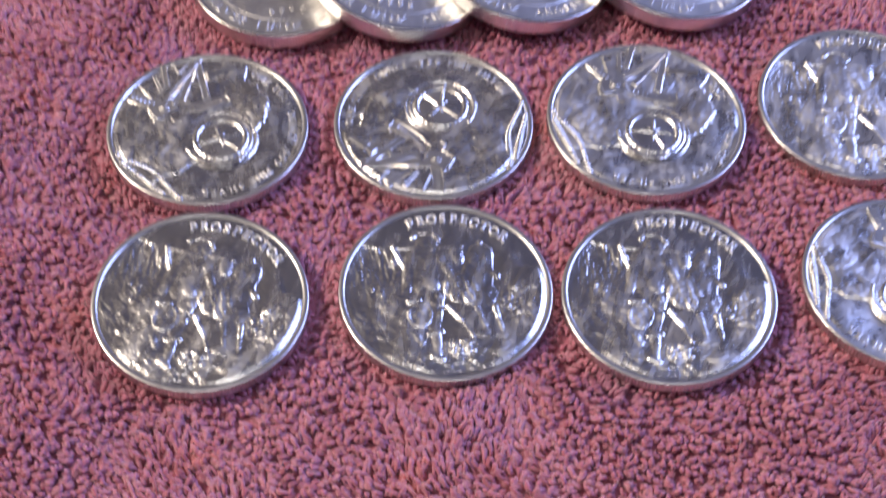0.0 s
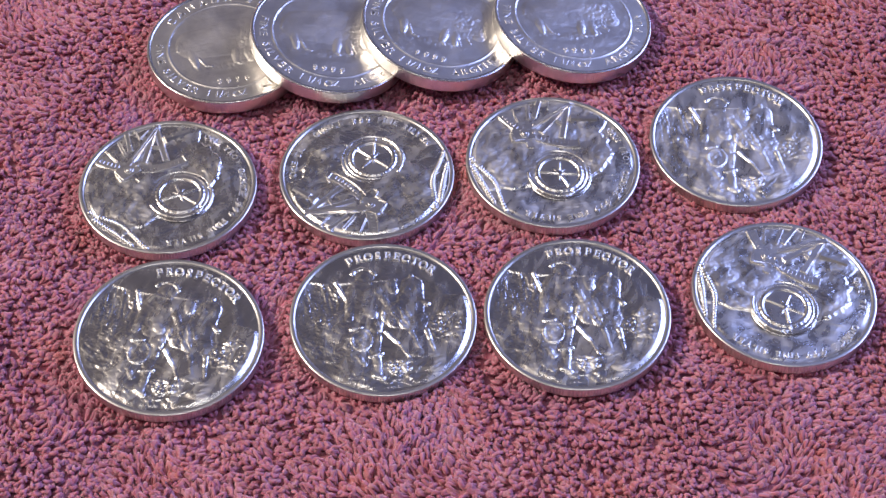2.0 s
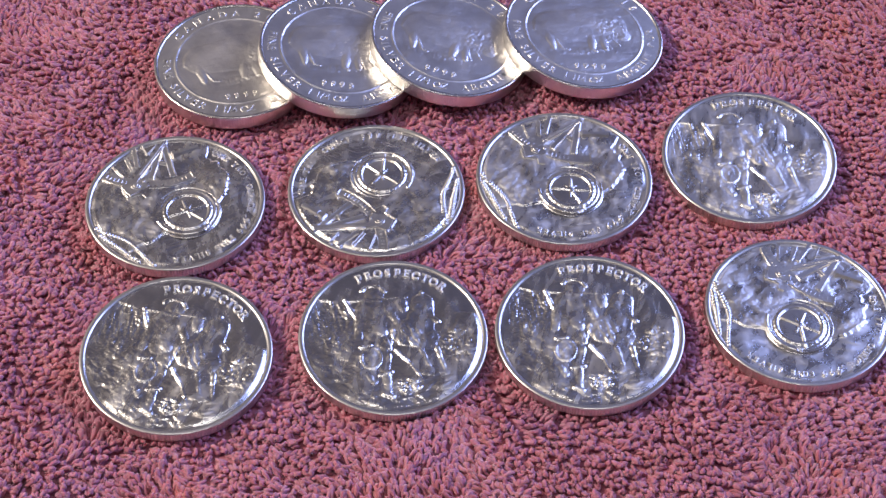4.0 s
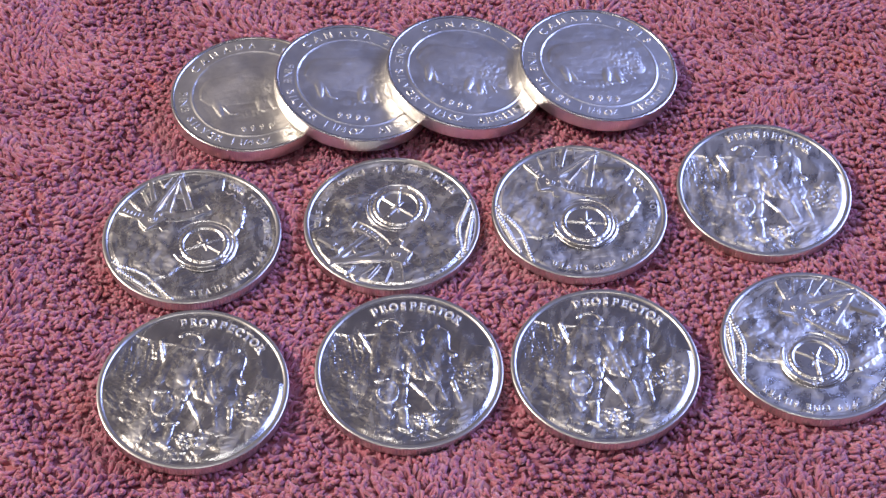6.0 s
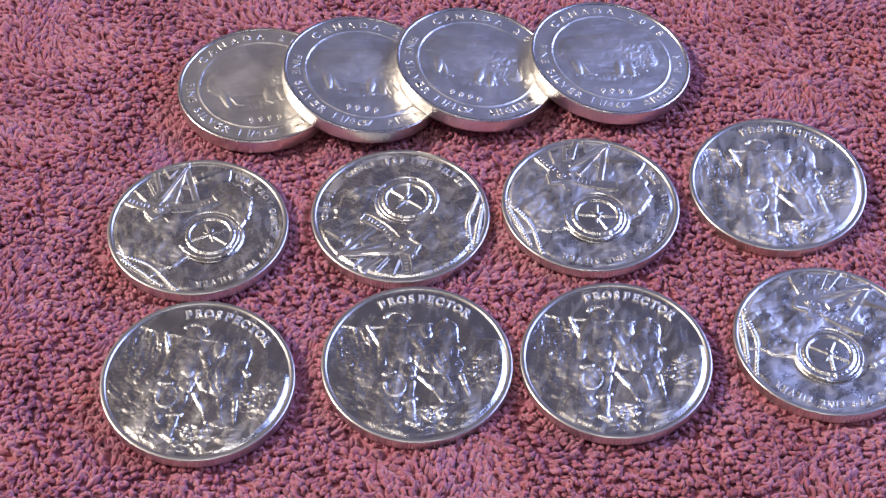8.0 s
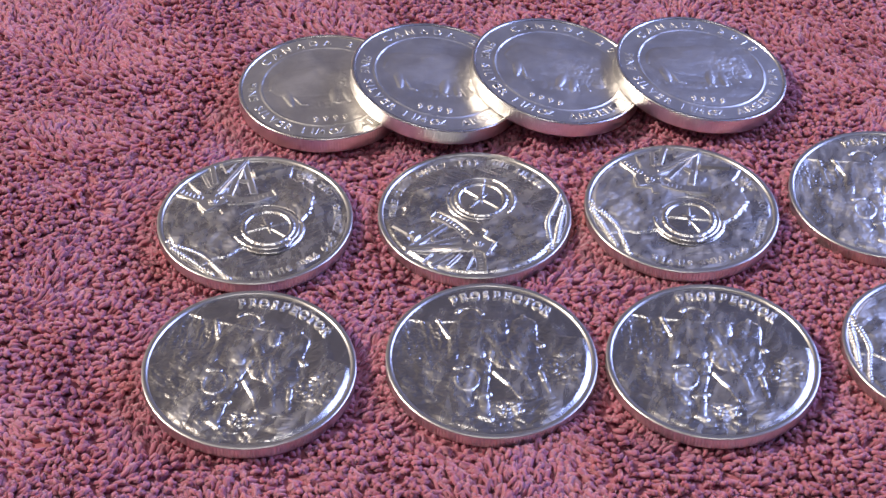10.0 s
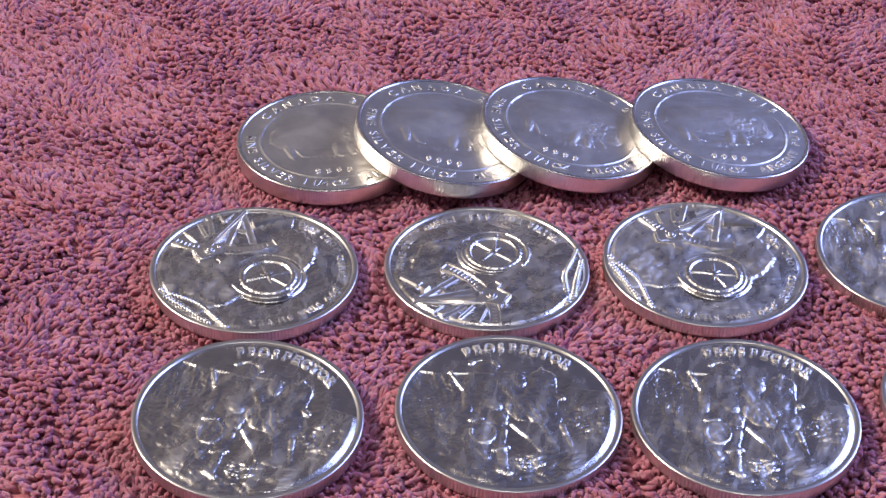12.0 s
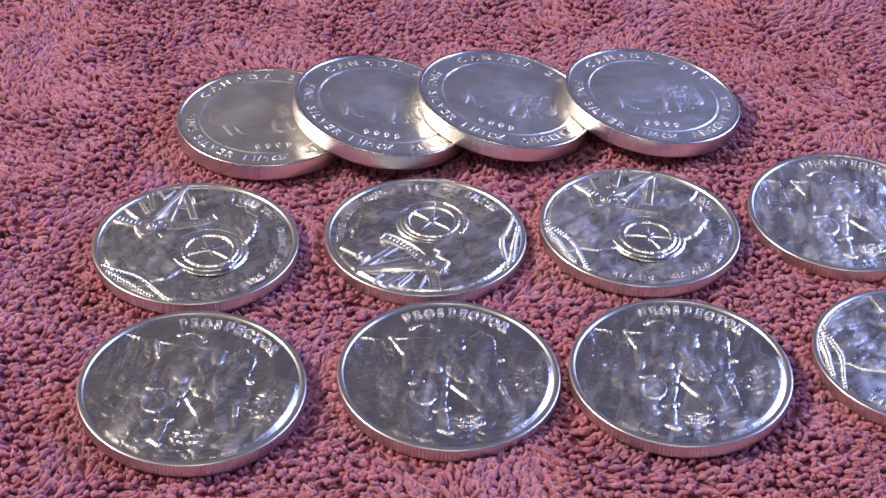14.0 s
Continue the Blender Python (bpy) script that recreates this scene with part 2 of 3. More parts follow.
def coin_blank(coin, radius, thick, rim, drop, reeds, depth, metal, words):
    """The blank: base and reeded edge in one piece, and the rounded raised rim on top."""
    round_off = 0.028
    edge = [(0, 0), (radius - 0.05, 0), (radius - 0.012, 0.012), (radius, 0.045), (radius, thick - 0.04)]
    top = [edge[-1]] + [(radius - round_off + round_off * math.cos(a), thick - round_off + round_off * math.sin(a))
                        for a in (radians(10), radians(32), radians(56), radians(78))]
    top += [(radius - rim * 0.42, thick + 0.002), (radius - rim * 0.68, thick), (radius - rim * 0.80, thick - 0.008), (radius - rim, thick - drop - 0.02)]
    part_mesh("body", revolve("body", edge, reeds, depth, (3, 4)), metal, coin, words)
    part_mesh("rim", revolve("rim", top, reeds, depth, (0,)), metal, coin, "bright raised rim")


GLYPHS = {}


def glyph(char, weight=0.012):
    """Outline of one letter of unit height, with a rounded top, as vertices and faces."""
    if (char, weight) not in GLYPHS:
        curve = bpy.data.curves.new("glyph", "FONT")
        curve.body, curve.size, curve.align_x = char, 1.0, "CENTER"
        curve.extrude, curve.bevel_depth, curve.bevel_resolution, curve.offset = 0.02, 0.06, 1, weight - 0.04
        curve.resolution_u = 3
        ob = new("glyph", curve)
        bpy.context.view_layer.update()
        me = bpy.data.meshes.new_from_object(ob.evaluated_get(bpy.context.evaluated_depsgraph_get()))
        GLYPHS[char, weight] = ([v.co.copy() for v in me.vertices], [tuple(p.vertices) for p in me.polygons])
        bpy.data.objects.remove(ob)
        bpy.data.curves.remove(curve)
        bpy.data.meshes.remove(me)
    return GLYPHS[char, weight]


WIDTHS = {"I": 0.45, "1": 0.7, ".": 0.4, " ": 0.6, "/": 0.6, "M": 1.2, "E": 0.9, "F": 0.85, "L": 0.85}


def serifs(char, verts):
    """Short flat feet across the ends of a letter's stems, as boxes (x0, x1, y0, y1)."""
    feet = []
    if char in "OSCU.9":
        return feet
    for line, low, high in ((0.0, -0.012, 0.060), (0.72, 0.640, 0.715)):
        xs = sorted(p.x for p in verts if abs(p.y - line) < 0.075)
        runs = []
        for x in xs:
            if runs and x - runs[-1][1] < 0.075:
                runs[-1][1] = x
            else:
                runs.append([x, x])
        feet += [(a - 0.075, b + 0.075, low, high) for a, b in runs if b - a < 0.26]
    return feet


def arc_text(text, radius, start, end, size, level, raised, inward=False, stretch=1.0, weight=0.012, footed=False):
    """Letters along an arc from start to end (degrees); inward: their tops point to the centre."""
    widths = [WIDTHS.get(c, 1.0) for c in text]
    total, run = sum(widths) - (widths[0] + widths[-1]) / 2, -widths[0] / 2
    places, faces = [], []
    for c, w in zip(text, widths):
        run += w / 2
        a = radians(start + (end - start) * run / total)
        run += w / 2
        if c == " ":
            continue
        out = Vector((math.cos(a), math.sin(a), 0))
        up = -out if inward else out
        side = Vector((up.y, -up.x, 0))
        verts, polys = glyph(c, weight)
        verts, polys = list(verts), list(polys)
        for x0, x1, y0, y1 in serifs(c, verts) if footed else ():
            n = len(verts)
            verts += [Vector((x, y, z)) for z, d in ((-0.08, 0.0), (0.065, 0.018)) for x, y in ((x0 + d, y0 + d), (x1 - d, y0 + d), (x1 - d, y1 - d), (x0 + d, y1 - d))]
            polys += [(n + 4, n + 5, n + 6, n + 7)] + [(n + i, n + (i + 1) % 4, n + 4 + (i + 1) % 4, n + 4 + i) for i in range(4)]
        first = len(places)
        for p in verts:
            q = out * radius + side * (p.x * size * stretch) + up * ((p.y - 0.35) * size)
            places.append((q.x * 0.01, q.y * 0.01, (level + raised * (0.5 + p.z / 0.16)) * 0.01))
        faces += [tuple(first + i for i in f) for f in polys]
    me = bpy.data.meshes.new("lettering")
    me.from_pydata(places, [], faces)
    return me


def numeral(char, at, size, level, raised):
    """One upright figure at a place on the face."""
    verts, polys = glyph(char)
    me = bpy.data.meshes.new("numeral")
    me.from_pydata([((at[0] + p.x * size) * 0.01, (at[1] + p.y * size) * 0.01, (level + raised * (0.5 + p.z / 0.16)) * 0.01) for p in verts], [], polys)
    return me


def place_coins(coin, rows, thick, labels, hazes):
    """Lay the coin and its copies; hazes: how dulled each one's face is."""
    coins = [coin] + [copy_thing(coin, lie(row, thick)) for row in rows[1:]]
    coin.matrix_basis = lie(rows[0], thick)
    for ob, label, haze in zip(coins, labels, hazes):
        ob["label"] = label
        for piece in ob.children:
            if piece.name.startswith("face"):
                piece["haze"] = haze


# ---- silver rounds, picture side up ----
FIELD = ROUND_T - 0.03


def streaks(u, v, turn, size, long):
    """Noise drawn out along one direction."""
    a = np.radians(turn)
    p, q = u * np.cos(a) + v * np.sin(a), v * np.cos(a) - u * np.sin(a)
    return clouds(p / long, q, size, 3)


def picture_side(u, v):
    r = np.hypot(u, v)
    calm = np.where(v < 0.75, np.clip((1.84 - r) / 0.1, 0, 1), np.clip((1.54 - r) / 0.14, 0, 1))
    h = (0.085 * clouds(u, v, 1.1, 2) + 0.006 * clouds(u - 4, v, 0.36, 2)) * calm
    trees = patch(u, v, (-1.30, 0.25), 0.60, 0.75)
    rocks = np.maximum(patch(u, v, (-1.0, -0.75), 0.85, 0.75), patch(u, v, (0.2, -1.55), 1.2, 0.3))
    h = h + trees * calm * (0.038 * np.abs(streaks(u, v, 110, 0.085, 4.0)) + 0.016 * np.abs(clouds(u, v, 0.055, 2)))
    h = h + rocks * calm * (0.026 * np.abs(streaks(u, v, -25, 0.17, 1.6)) + 0.010 * np.abs(clouds(u, v, 0.055, 2)))
    bush = patch(u, v, (1.34, -0.02), 0.45, 0.55)
    h = h + bush * calm * 0.046 * np.abs(clouds(u, v, 0.10, 3))
    scree = patch(u, v, (0.42, -1.2), 0.35, 0.22)
    h = h + scree * 0.07 * np.abs(clouds(u, v, 0.09, 3))
    plain = patch(u, v, (0.9, -1.2), 0.7, 0.5)
    h = h + plain * calm * 0.04 * np.abs(streaks(u, v, 35, 0.14, 3.0))
    top = np.zeros_like(u)

    def add(a, b, r0, high, r1=None, sharp=0.9):
        return np.maximum(top, bar(u, v, a, b, r0, high, r1, sharp))

    # plain rounded lumps standing in for the upright group
    for k in range(8):
        a, b = radians(165 - 18 * k), radians(147 - 18 * k)
        top = add((-0.53 + 0.25 * math.cos(a), 1.02 + 0.20 * math.sin(a)), (-0.53 + 0.25 * math.cos(b), 1.02 + 0.20 * math.sin(b)), 0.045, 0.040)
    top = add((-0.50, 0.62), (-0.38, 0.05), 0.34, 0.036, 0.26, 1.0)
    top = add((-0.73, 0.58), (-0.70, -0.12), 0.13, 0.030, 0.09)
    top = add((-0.20, 0.66), (0.05, 0.34), 0.12, 0.034, 0.08)
    top = add((-0.16, -0.20), (-0.08, -0.88), 0.17, 0.020, 0.11)
    top = add((-0.05, -0.95), (0.06, -1.42), 0.10, 0.034, 0.08)
    top = add((-0.02, -1.46), (0.14, -1.50), 0.06, 0.046)
    top = add((-0.16, -1.00), (0.06, -0.90), 0.05, 0.052)
    top = add((-0.40, -1.05), (-0.26, -1.20), 0.08, 0.034)
    top = add((-0.62, -0.38), (-0.44, -0.31), 0.05, 0.050)
    top = add((-1.08, 0.76), (0.18, 1.00), 0.020, 0.018)
    top = add((-0.64, 0.80), (-0.36, 0.84), 0.050, 0.040)
    top = add((-0.52, 1.00), (-0.48, 1.00), 0.19, 0.034)
    top = add((-1.10, 0.80), (-0.84, 0.42), 0.040, 0.034)
    top = add((0.08, 0.86), (0.12, 0.72), 0.12, 0.036)
    top = add((-0.36, 0.12), (-0.24, 0.04), 0.13, 0.060)
    pan = np.hypot((u + 0.38) / 0.25, (v + 0.62) / 0.30)
    top = np.maximum(top, 0.040 * np.clip((1 - pan) / 0.14, 0, 1) - 0.016 * np.clip((0.82 - pan) / 0.15, 0, 1))
    # plain rounded lumps standing in for the larger mass beside it
    top = add((0.56, 0.64), (0.88, 0.46), 0.09, 0.034, 0.06)
    top = add((0.36, 0.72), (0.42, 0.86), 0.05, 0.040)
    top = add((0.52, 0.90), (0.52, 0.15), 0.24, 0.036, 0.34, 1.0)
    top = add((0.30, 0.10), (0.66, 0.00), 0.36, 0.034, 0.30, 1.0)
    top = add((0.92, -0.22), (1.19, -0.85), 0.055, 0.030, 0.035)
    top = add((0.62, -0.32), (0.92, -0.90), 0.060, 0.030, 0.035)
    top = add((0.08, -0.36), (0.42, -0.66), 0.035, 0.034)
    top = add((0.42, -0.66), (0.73, -1.07), 0.040, 0.034, 0.025)
    top = add((0.47, 1.16), (0.52, 0.98), 0.045, 0.034)
    folds = patch(u, v, (0.20, -0.15), 0.45, 0.60)
    weave = 0.045 * np.abs(streaks(u, v, -60, 0.12, 3.0)) * folds + 0.012 * clouds(u, v, 0.11, 3)
    return np.where(top > 0.001, np.maximum(h, 0.013 * np.clip(top / 0.006, 0, 1) + 0.5 * top + weave + 0.5 * h), h) + 0.004 * clouds(u, v, 0.07, 3) * calm


def picture_coin():
    coin = tagged(new("silver_coin"), "", "coin", "silver rounds on the towel")
    coin_blank(coin, ROUND_R, ROUND_T, 0.13, 0.03, 190, 0.030, SILVER_RIM, "bright silver blank with a reeded edge")
    part_mesh("face", height_mesh("face", ROUND_R - 0.09, 0.0165, picture_side, FIELD), SILVER_FACE, coin, "struck silver face with a raised landscape")
    part_mesh("lettering", arc_text("PROSPECTOR", 1.63, 90 + 32, 90 - 33, 0.275, FIELD, 0.040, stretch=0.92, weight=0.004, footed=True), SILVER_LETTER, coin, "raised word PROSPECTOR", False)
    return coin


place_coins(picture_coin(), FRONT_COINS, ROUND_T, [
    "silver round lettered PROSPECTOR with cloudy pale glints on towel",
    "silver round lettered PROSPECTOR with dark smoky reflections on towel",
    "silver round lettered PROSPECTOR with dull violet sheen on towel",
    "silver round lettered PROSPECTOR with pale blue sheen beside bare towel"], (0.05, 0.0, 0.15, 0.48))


# ---- silver rounds, instrument side up ----
COMPASS = (0.27, -0.32)


TORN_AT = (-180, -130, -116, -103, -94, -62, -37, -7, 14, 35, 59, 75, 180)
TORN_R = (2.4, 2.2, 1.63, 1.24, 1.16, 1.30, 1.07, 1.03, 1.24, 1.29, 1.30, 2.2, 2.4)


def instrument_field(u, v):
    """A torn map with hills on it, over a field of fine slanting rays."""
    r = np.hypot(u, v)
    a = np.degrees(np.arctan2(v - 0.2, u))
    torn = np.interp(a, TORN_AT, TORN_R) + 0.10 * clouds(u, v, 0.16, 2) - np.hypot(u, v - 0.2)
    calm = np.clip((1.80 - r) / 0.06, 0, 1)
    plain = np.clip((1.50 - r) / 0.08, 0, 1)
    sheet = np.clip(torn / 0.05, 0, 1)
    curl = np.exp(-((torn - 0.04) / 0.035) ** 2) * np.clip((50 - np.abs(a + 20)) / 15, 0, 1)
    hills = np.abs(clouds(u, v, 0.34, 3)) + 0.45 * np.abs(clouds(u + 7, v, 0.11, 2))
    open_sea = patch(u, v, (-0.35, 0.05), 0.45, 0.40)
    h = 0.066 * clouds(u + 2, v, 0.85, 2)
    h = h + sheet * (0.020 + 0.028 * hills * (1 - 0.6 * open_sea) + 0.003 * clouds(u, v, 0.07, 2)) + curl * 0.015 * (0.5 + value_noise(u, v, 0.09))
    h = h + (1 - sheet) * plain * (0.010 * streaks(u, v, 36, 0.075, 9.0) + 0.006 * streaks(u, v, 30, 0.03, 16.0))
    return h * calm


def compass_relief(u, v):
    d = np.hypot(u - COMPASS[0], v - COMPASS[1])
    ang = np.arctan2(v - COMPASS[1], u - COMPASS[0])
    h = np.where(d < 0.70, 0.022 + 0.030 * np.clip((0.70 - d) / 0.26, 0, 1), -0.03)
    for r, w, t in ((0.69, 0.030, 0.045), (0.60, 0.030, 0.050), (0.48, 0.075, 0.072)):
        h = np.maximum(h, ring(u, v, COMPASS, r, w, t))
    h = np.where(d < 0.44, 0.026 + 0.028 * np.sqrt(np.maximum(1 - (d / 0.47) ** 2, 0)), h)
    h = h + np.where((np.abs(d - 0.54) < 0.030) & (np.cos(ang * 30) > 0.25), 0.005, 0)
    for q, far, wide in ((20, 0.46, 0.080), (110, 0.34, 0.070), (200, 0.45, 0.080), (290, 0.20, 0.050), (-38, 0.62, 0.065), (65, 0.16, 0.035), (155, 0.16, 0.035)):
        tip = (COMPASS[0] + far * math.cos(radians(q)), COMPASS[1] + far * math.sin(radians(q)))
        h = np.maximum(h, bar(u, v, COMPASS, tip, wide, 0.078, 0.014, 0.9))
    # the hinged lid seen edge on, a thick bow along one side
    for k in range(7):
        a, b = radians(205 + 14 * k), radians(219 + 14 * k)
        p, q = [(COMPASS[0] + 0.69 * math.cos(c), COMPASS[1] + 0.66 * math.sin(c)) for c in (a, b)]
        h = np.maximum(h, bar(u, v, p, q, 0.055, 0.075, 0.045))
    return h


def local_sheet(name, centre, reach, cell, height, level):
    """A piece of relief on its own round sheet about centre."""
    me = height_mesh(name, reach, cell, lambda u, v: height(u + centre[0], v + centre[1]), level)
    me.transform(Matrix.Translation((centre[0] * 0.01, centre[1] * 0.01, 0)))
    return me


def strip(bm, points, width, low, high, taper=0.6):
    """A bar of metal along points with sloping sides."""
    rings = []
    for k, p in enumerate(points):
        a, b = Vector((*points[max(k - 1, 0)], 0)), Vector((*points[min(k + 1, len(points) - 1)], 0))
        d = (b - a).normalized()
        n = Vector((-d.y, d.x, 0)) * width
        c = Vector((*p, 0))
        rings.append([bm.verts.new((c + n * s + Vector((0, 0, z))) * 0.01) for s, z in ((-1, low), (-taper, high), (taper, high), (1, low))])
    for a, b in zip(rings, rings[1:]):
        for i in range(3):
            bm.faces.new((a[i], b[i], b[i + 1], a[i + 1]))
    bm.faces.new(rings[0])
    bm.faces.new(rings[-1][::-1])


def disc(bm, at, radius, low, high):
    bmesh.ops.create_cone(bm, cap_ends=True, segments=20, radius1=radius * 0.01, radius2=radius * 0.0075, depth=(high - low) * 0.01,
                          matrix=Matrix.Translation((at[0] * 0.01, at[1] * 0.01, (low + high) * 0.005)))


def sextant(parent):
    low = FIELD - 0.01

    def bow(r, first, last):
        return [(-0.55 + r * math.cos(radians(q)), 2.25 + r * math.sin(radians(q))) for q in range(first, last, 4)]

    limb = bmesh.new()
    for first, last in ((-125, -104), (-91, -58)):
        strip(limb, bow(1.76, first, last), 0.13, low, FIELD + 0.042, 0.70)
        strip(limb, bow(1.87, first, last), 0.022, low, FIELD + 0.068, 0.35)
    for q in list(range(-123, -107, 3)) + list(range(-88, -62, 3)):
        d = (math.cos(radians(q)), math.sin(radians(q)))
        strip(limb, [(-0.55 + r * d[0], 2.25 + r * d[1]) for r in (1.72, 1.80)], 0.014, FIELD + 0.03, FIELD + 0.058)
    strip(limb, [(0.40, 0.66), (0.30, 0.84)], 0.025, low, FIELD + 0.07, 0.4)
    part("limb", limb, SILVER_BAR, parent, "graduated curved bar", False)
    for a, b, w, t in (((-0.34, 1.66), (-0.55, 0.66), 0.100, 0.055), ((-0.30, 1.66), (-0.06, 0.72), 0.100, 0.055),
                       ((-0.45, 1.14), (-0.18, 1.10), 0.055, 0.048), ((-1.13, 1.30), (-0.96, 0.90), 0.060, 0.055),
                       ((-1.42, 1.05), (-1.14, 0.72), 0.030, 0.050), ((-0.96, 1.56), (-0.86, 1.02), 0.080, 0.055),
                       ((-0.80, 1.66), (-0.66, 1.36), 0.035, 0.050), ((-0.66, 1.38), (-0.46, 1.66), 0.030, 0.050)):
        rail = bmesh.new()
        strip(rail, [a, b], w, low, FIELD + t, 0.55)
        n = Vector((a[1] - b[1], b[0] - a[0])).normalized() * w * 0.45
        strip(rail, [(a[0] + n.x, a[1] + n.y), (b[0] + n.x, b[1] + n.y)], 0.014, FIELD + t - 0.01, FIELD + t + 0.014, 0.4)
        part("frame_bar", rail, SILVER_BAR, parent, "flat raised frame bar", False)
    arm = bmesh.new()
    strip(arm, [(-0.95, 0.48), (-0.27, 1.76)], 0.085, low, FIELD + 0.078, 0.62)
    strip(arm, [(-0.80, 0.76), (-0.30, 1.70)], 0.020, FIELD + 0.07, FIELD + 0.092, 0.4)
    part("index_arm", arm, SILVER_BAR, parent, "slanting index arm", False)
    pivot = bmesh.new()
    strip(pivot, [(-1.08, 0.30), (-0.70, 0.58)], 0.21, low, FIELD + 0.070, 0.80)
    strip(pivot, [(-1.16, 0.34), (-1.02, 0.12)], 0.022, low, FIELD + 0.088, 0.4)
    strip(pivot, [(-1.02, 0.12), (-0.72, 0.22), (-0.64, 0.10), (-0.52, 0.14)], 0.022, low, FIELD + 0.080, 0.4)
    disc(pivot, (-0.87, 0.45), 0.13, low, FIELD + 0.092)
    disc(pivot, (-0.87, 0.45), 0.065, low, FIELD + 0.125)
    disc(pivot, (-0.70, 0.57), 0.035, low, FIELD + 0.095)
    part("pivot", pivot, SILVER_BAR, parent, "round boss on a square plate", False)
    tube = bmesh.new()
    strip(tube, [(-0.04, 1.40), (0.46, 1.60)], 0.105, low, FIELD + 0.065, 0.40)
    strip(tube, [(-0.10, 1.38), (-0.03, 1.41)], 0.125, low, FIELD + 0.085, 0.5)
    strip(tube, [(0.06, 1.445), (0.10, 1.46)], 0.120, low, FIELD + 0.078, 0.5)
    part("telescope", tube, SILVER_BAR, parent, "short tube", False)


def rope(parent):
    for depth, start, end, turns in ((0.34, -157, -103, 24), (0.10, -150, -114, 16)):
        bm = bmesh.new()
        for k in range(turns):
            q = radians(start + (end - start) * k / (turns - 1))
            bow = depth * math.sin(math.pi * k / (turns - 1))
            r = 1.82 - bow
            c, s = math.cos(q), math.sin(q)
            m = Matrix.Translation((r * c * 0.01, r * s * 0.01, (FIELD + 0.015) * 0.01)) @ Matrix.Rotation(q + 0.9, 4, "Z") @ Matrix.Diagonal((0.00100, 0.00048, 0.00055, 1))
            bmesh.ops.create_icosphere(bm, subdivisions=1, radius=1, matrix=m)
        part("rope", bm, SILVER_TEXT, parent, "twisted rope border")


def instrument_coin():
    coin = tagged(new("silver_coin"), "", "coin", "silver rounds on the towel")
    coin_blank(coin, ROUND_R, ROUND_T, 0.13, 0.03, 190, 0.030, SILVER_RIM, "bright silver blank with a reeded edge")
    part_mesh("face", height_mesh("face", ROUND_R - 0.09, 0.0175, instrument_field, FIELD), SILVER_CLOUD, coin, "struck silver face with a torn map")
    part_mesh("compass", local_sheet("compass", COMPASS, 0.76, 0.0150, compass_relief, FIELD), SILVER_TEXT, coin, "raised round compass with a star")
    sextant(coin)
    rope(coin)
    part_mesh("lettering", arc_text("ONE TROY OUNCE .999 FINE SILVER", 1.65, 59, -88, 0.195, FIELD, 0.024, stretch=0.92, weight=0.002, footed=True), SILVER_LETTER, coin, "raised words along the rim", False)
    return coin


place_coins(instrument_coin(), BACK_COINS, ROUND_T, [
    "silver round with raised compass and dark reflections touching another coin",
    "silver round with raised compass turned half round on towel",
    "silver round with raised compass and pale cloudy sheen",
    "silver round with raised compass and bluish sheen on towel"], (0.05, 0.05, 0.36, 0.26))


# ---- thicker bison coins, each leaning on the last ----
BFIELD = BISON_T - 0.022


def bison_face(u, v):
    r = np.hypot(u, v)
    h = np.where(r < 1.40, 0.018 * clouds(u, v, 1.0, 3), 0.004 * clouds(u, v, 0.8, 1))
    h = h + ring(u, v, (0, 0), 1.40, 0.022, 0.014)
    top = np.zeros_like(u)

    def add(a, b, r0, high, r1=None):
        return np.maximum(top, bar(u, v, a, b, r0, high, r1, 1.2))

    # one low plain mass with a few short bars under it
    top = add((-0.75, 0.15), (0.45, 0.25), 0.48, 0.026, 0.62)
    top = add((0.15, 0.35), (0.58, 0.15), 0.50, 0.032, 0.42)
    top = add((0.78, 0.10), (0.95, -0.10), 0.26, 0.030, 0.17)
    top = add((-0.88, 0.00), (-0.80, -0.55), 0.15, 0.020, 0.07)
    top = add((0.15, -0.20), (0.14, -0.58), 0.13, 0.020, 0.07)
    top = add((0.42, -0.20), (0.46, -0.58), 0.12, 0.020, 0.06)
    top = add((-1.12, 0.30), (-1.18, 0.00), 0.04, 0.010, 0.03)
    for a, b in (((-1.10, 0.25), (-1.02, -0.05)), ((-0.92, -0.30), (-0.78, -0.62)), ((-0.72, -0.32), (-0.58, -0.60)), ((-0.58, -0.60), (-0.44, -0.62)),
                 ((0.20, -0.35), (0.10, -0.60)), ((0.10, -0.60), (0.22, -0.66)), ((0.45, -0.30), (0.58, -0.54)), ((0.62, -0.20), (0.80, -0.42)),
                 ((0.80, 0.34), (0.96, 0.28)), ((0.96, 0.28), (1.02, 0.06)), ((0.72, -0.04), (0.90, -0.18))):
        top = np.maximum(top, bar(u, v, a, b, 0.020, 0.016))
    mane = patch(u, v, (0.66, 0.12), 0.45, 0.5)
    grass = patch(u, v, (-0.1, -0.66), 1.1, 0.14)
    return h + 0.006 * np.clip(top / 0.003, 0, 1) + 0.7 * top + mane * 0.022 * np.abs(clouds(u, v, 0.10, 3)) + grass * 0.014 * np.abs(clouds(u * 2, v, 0.16, 2)) + np.where(r < 1.38, 0.007 * streaks(u, v, 8, 0.14, 5.0) + 0.004 * clouds(u, v, 0.10, 2), 0)


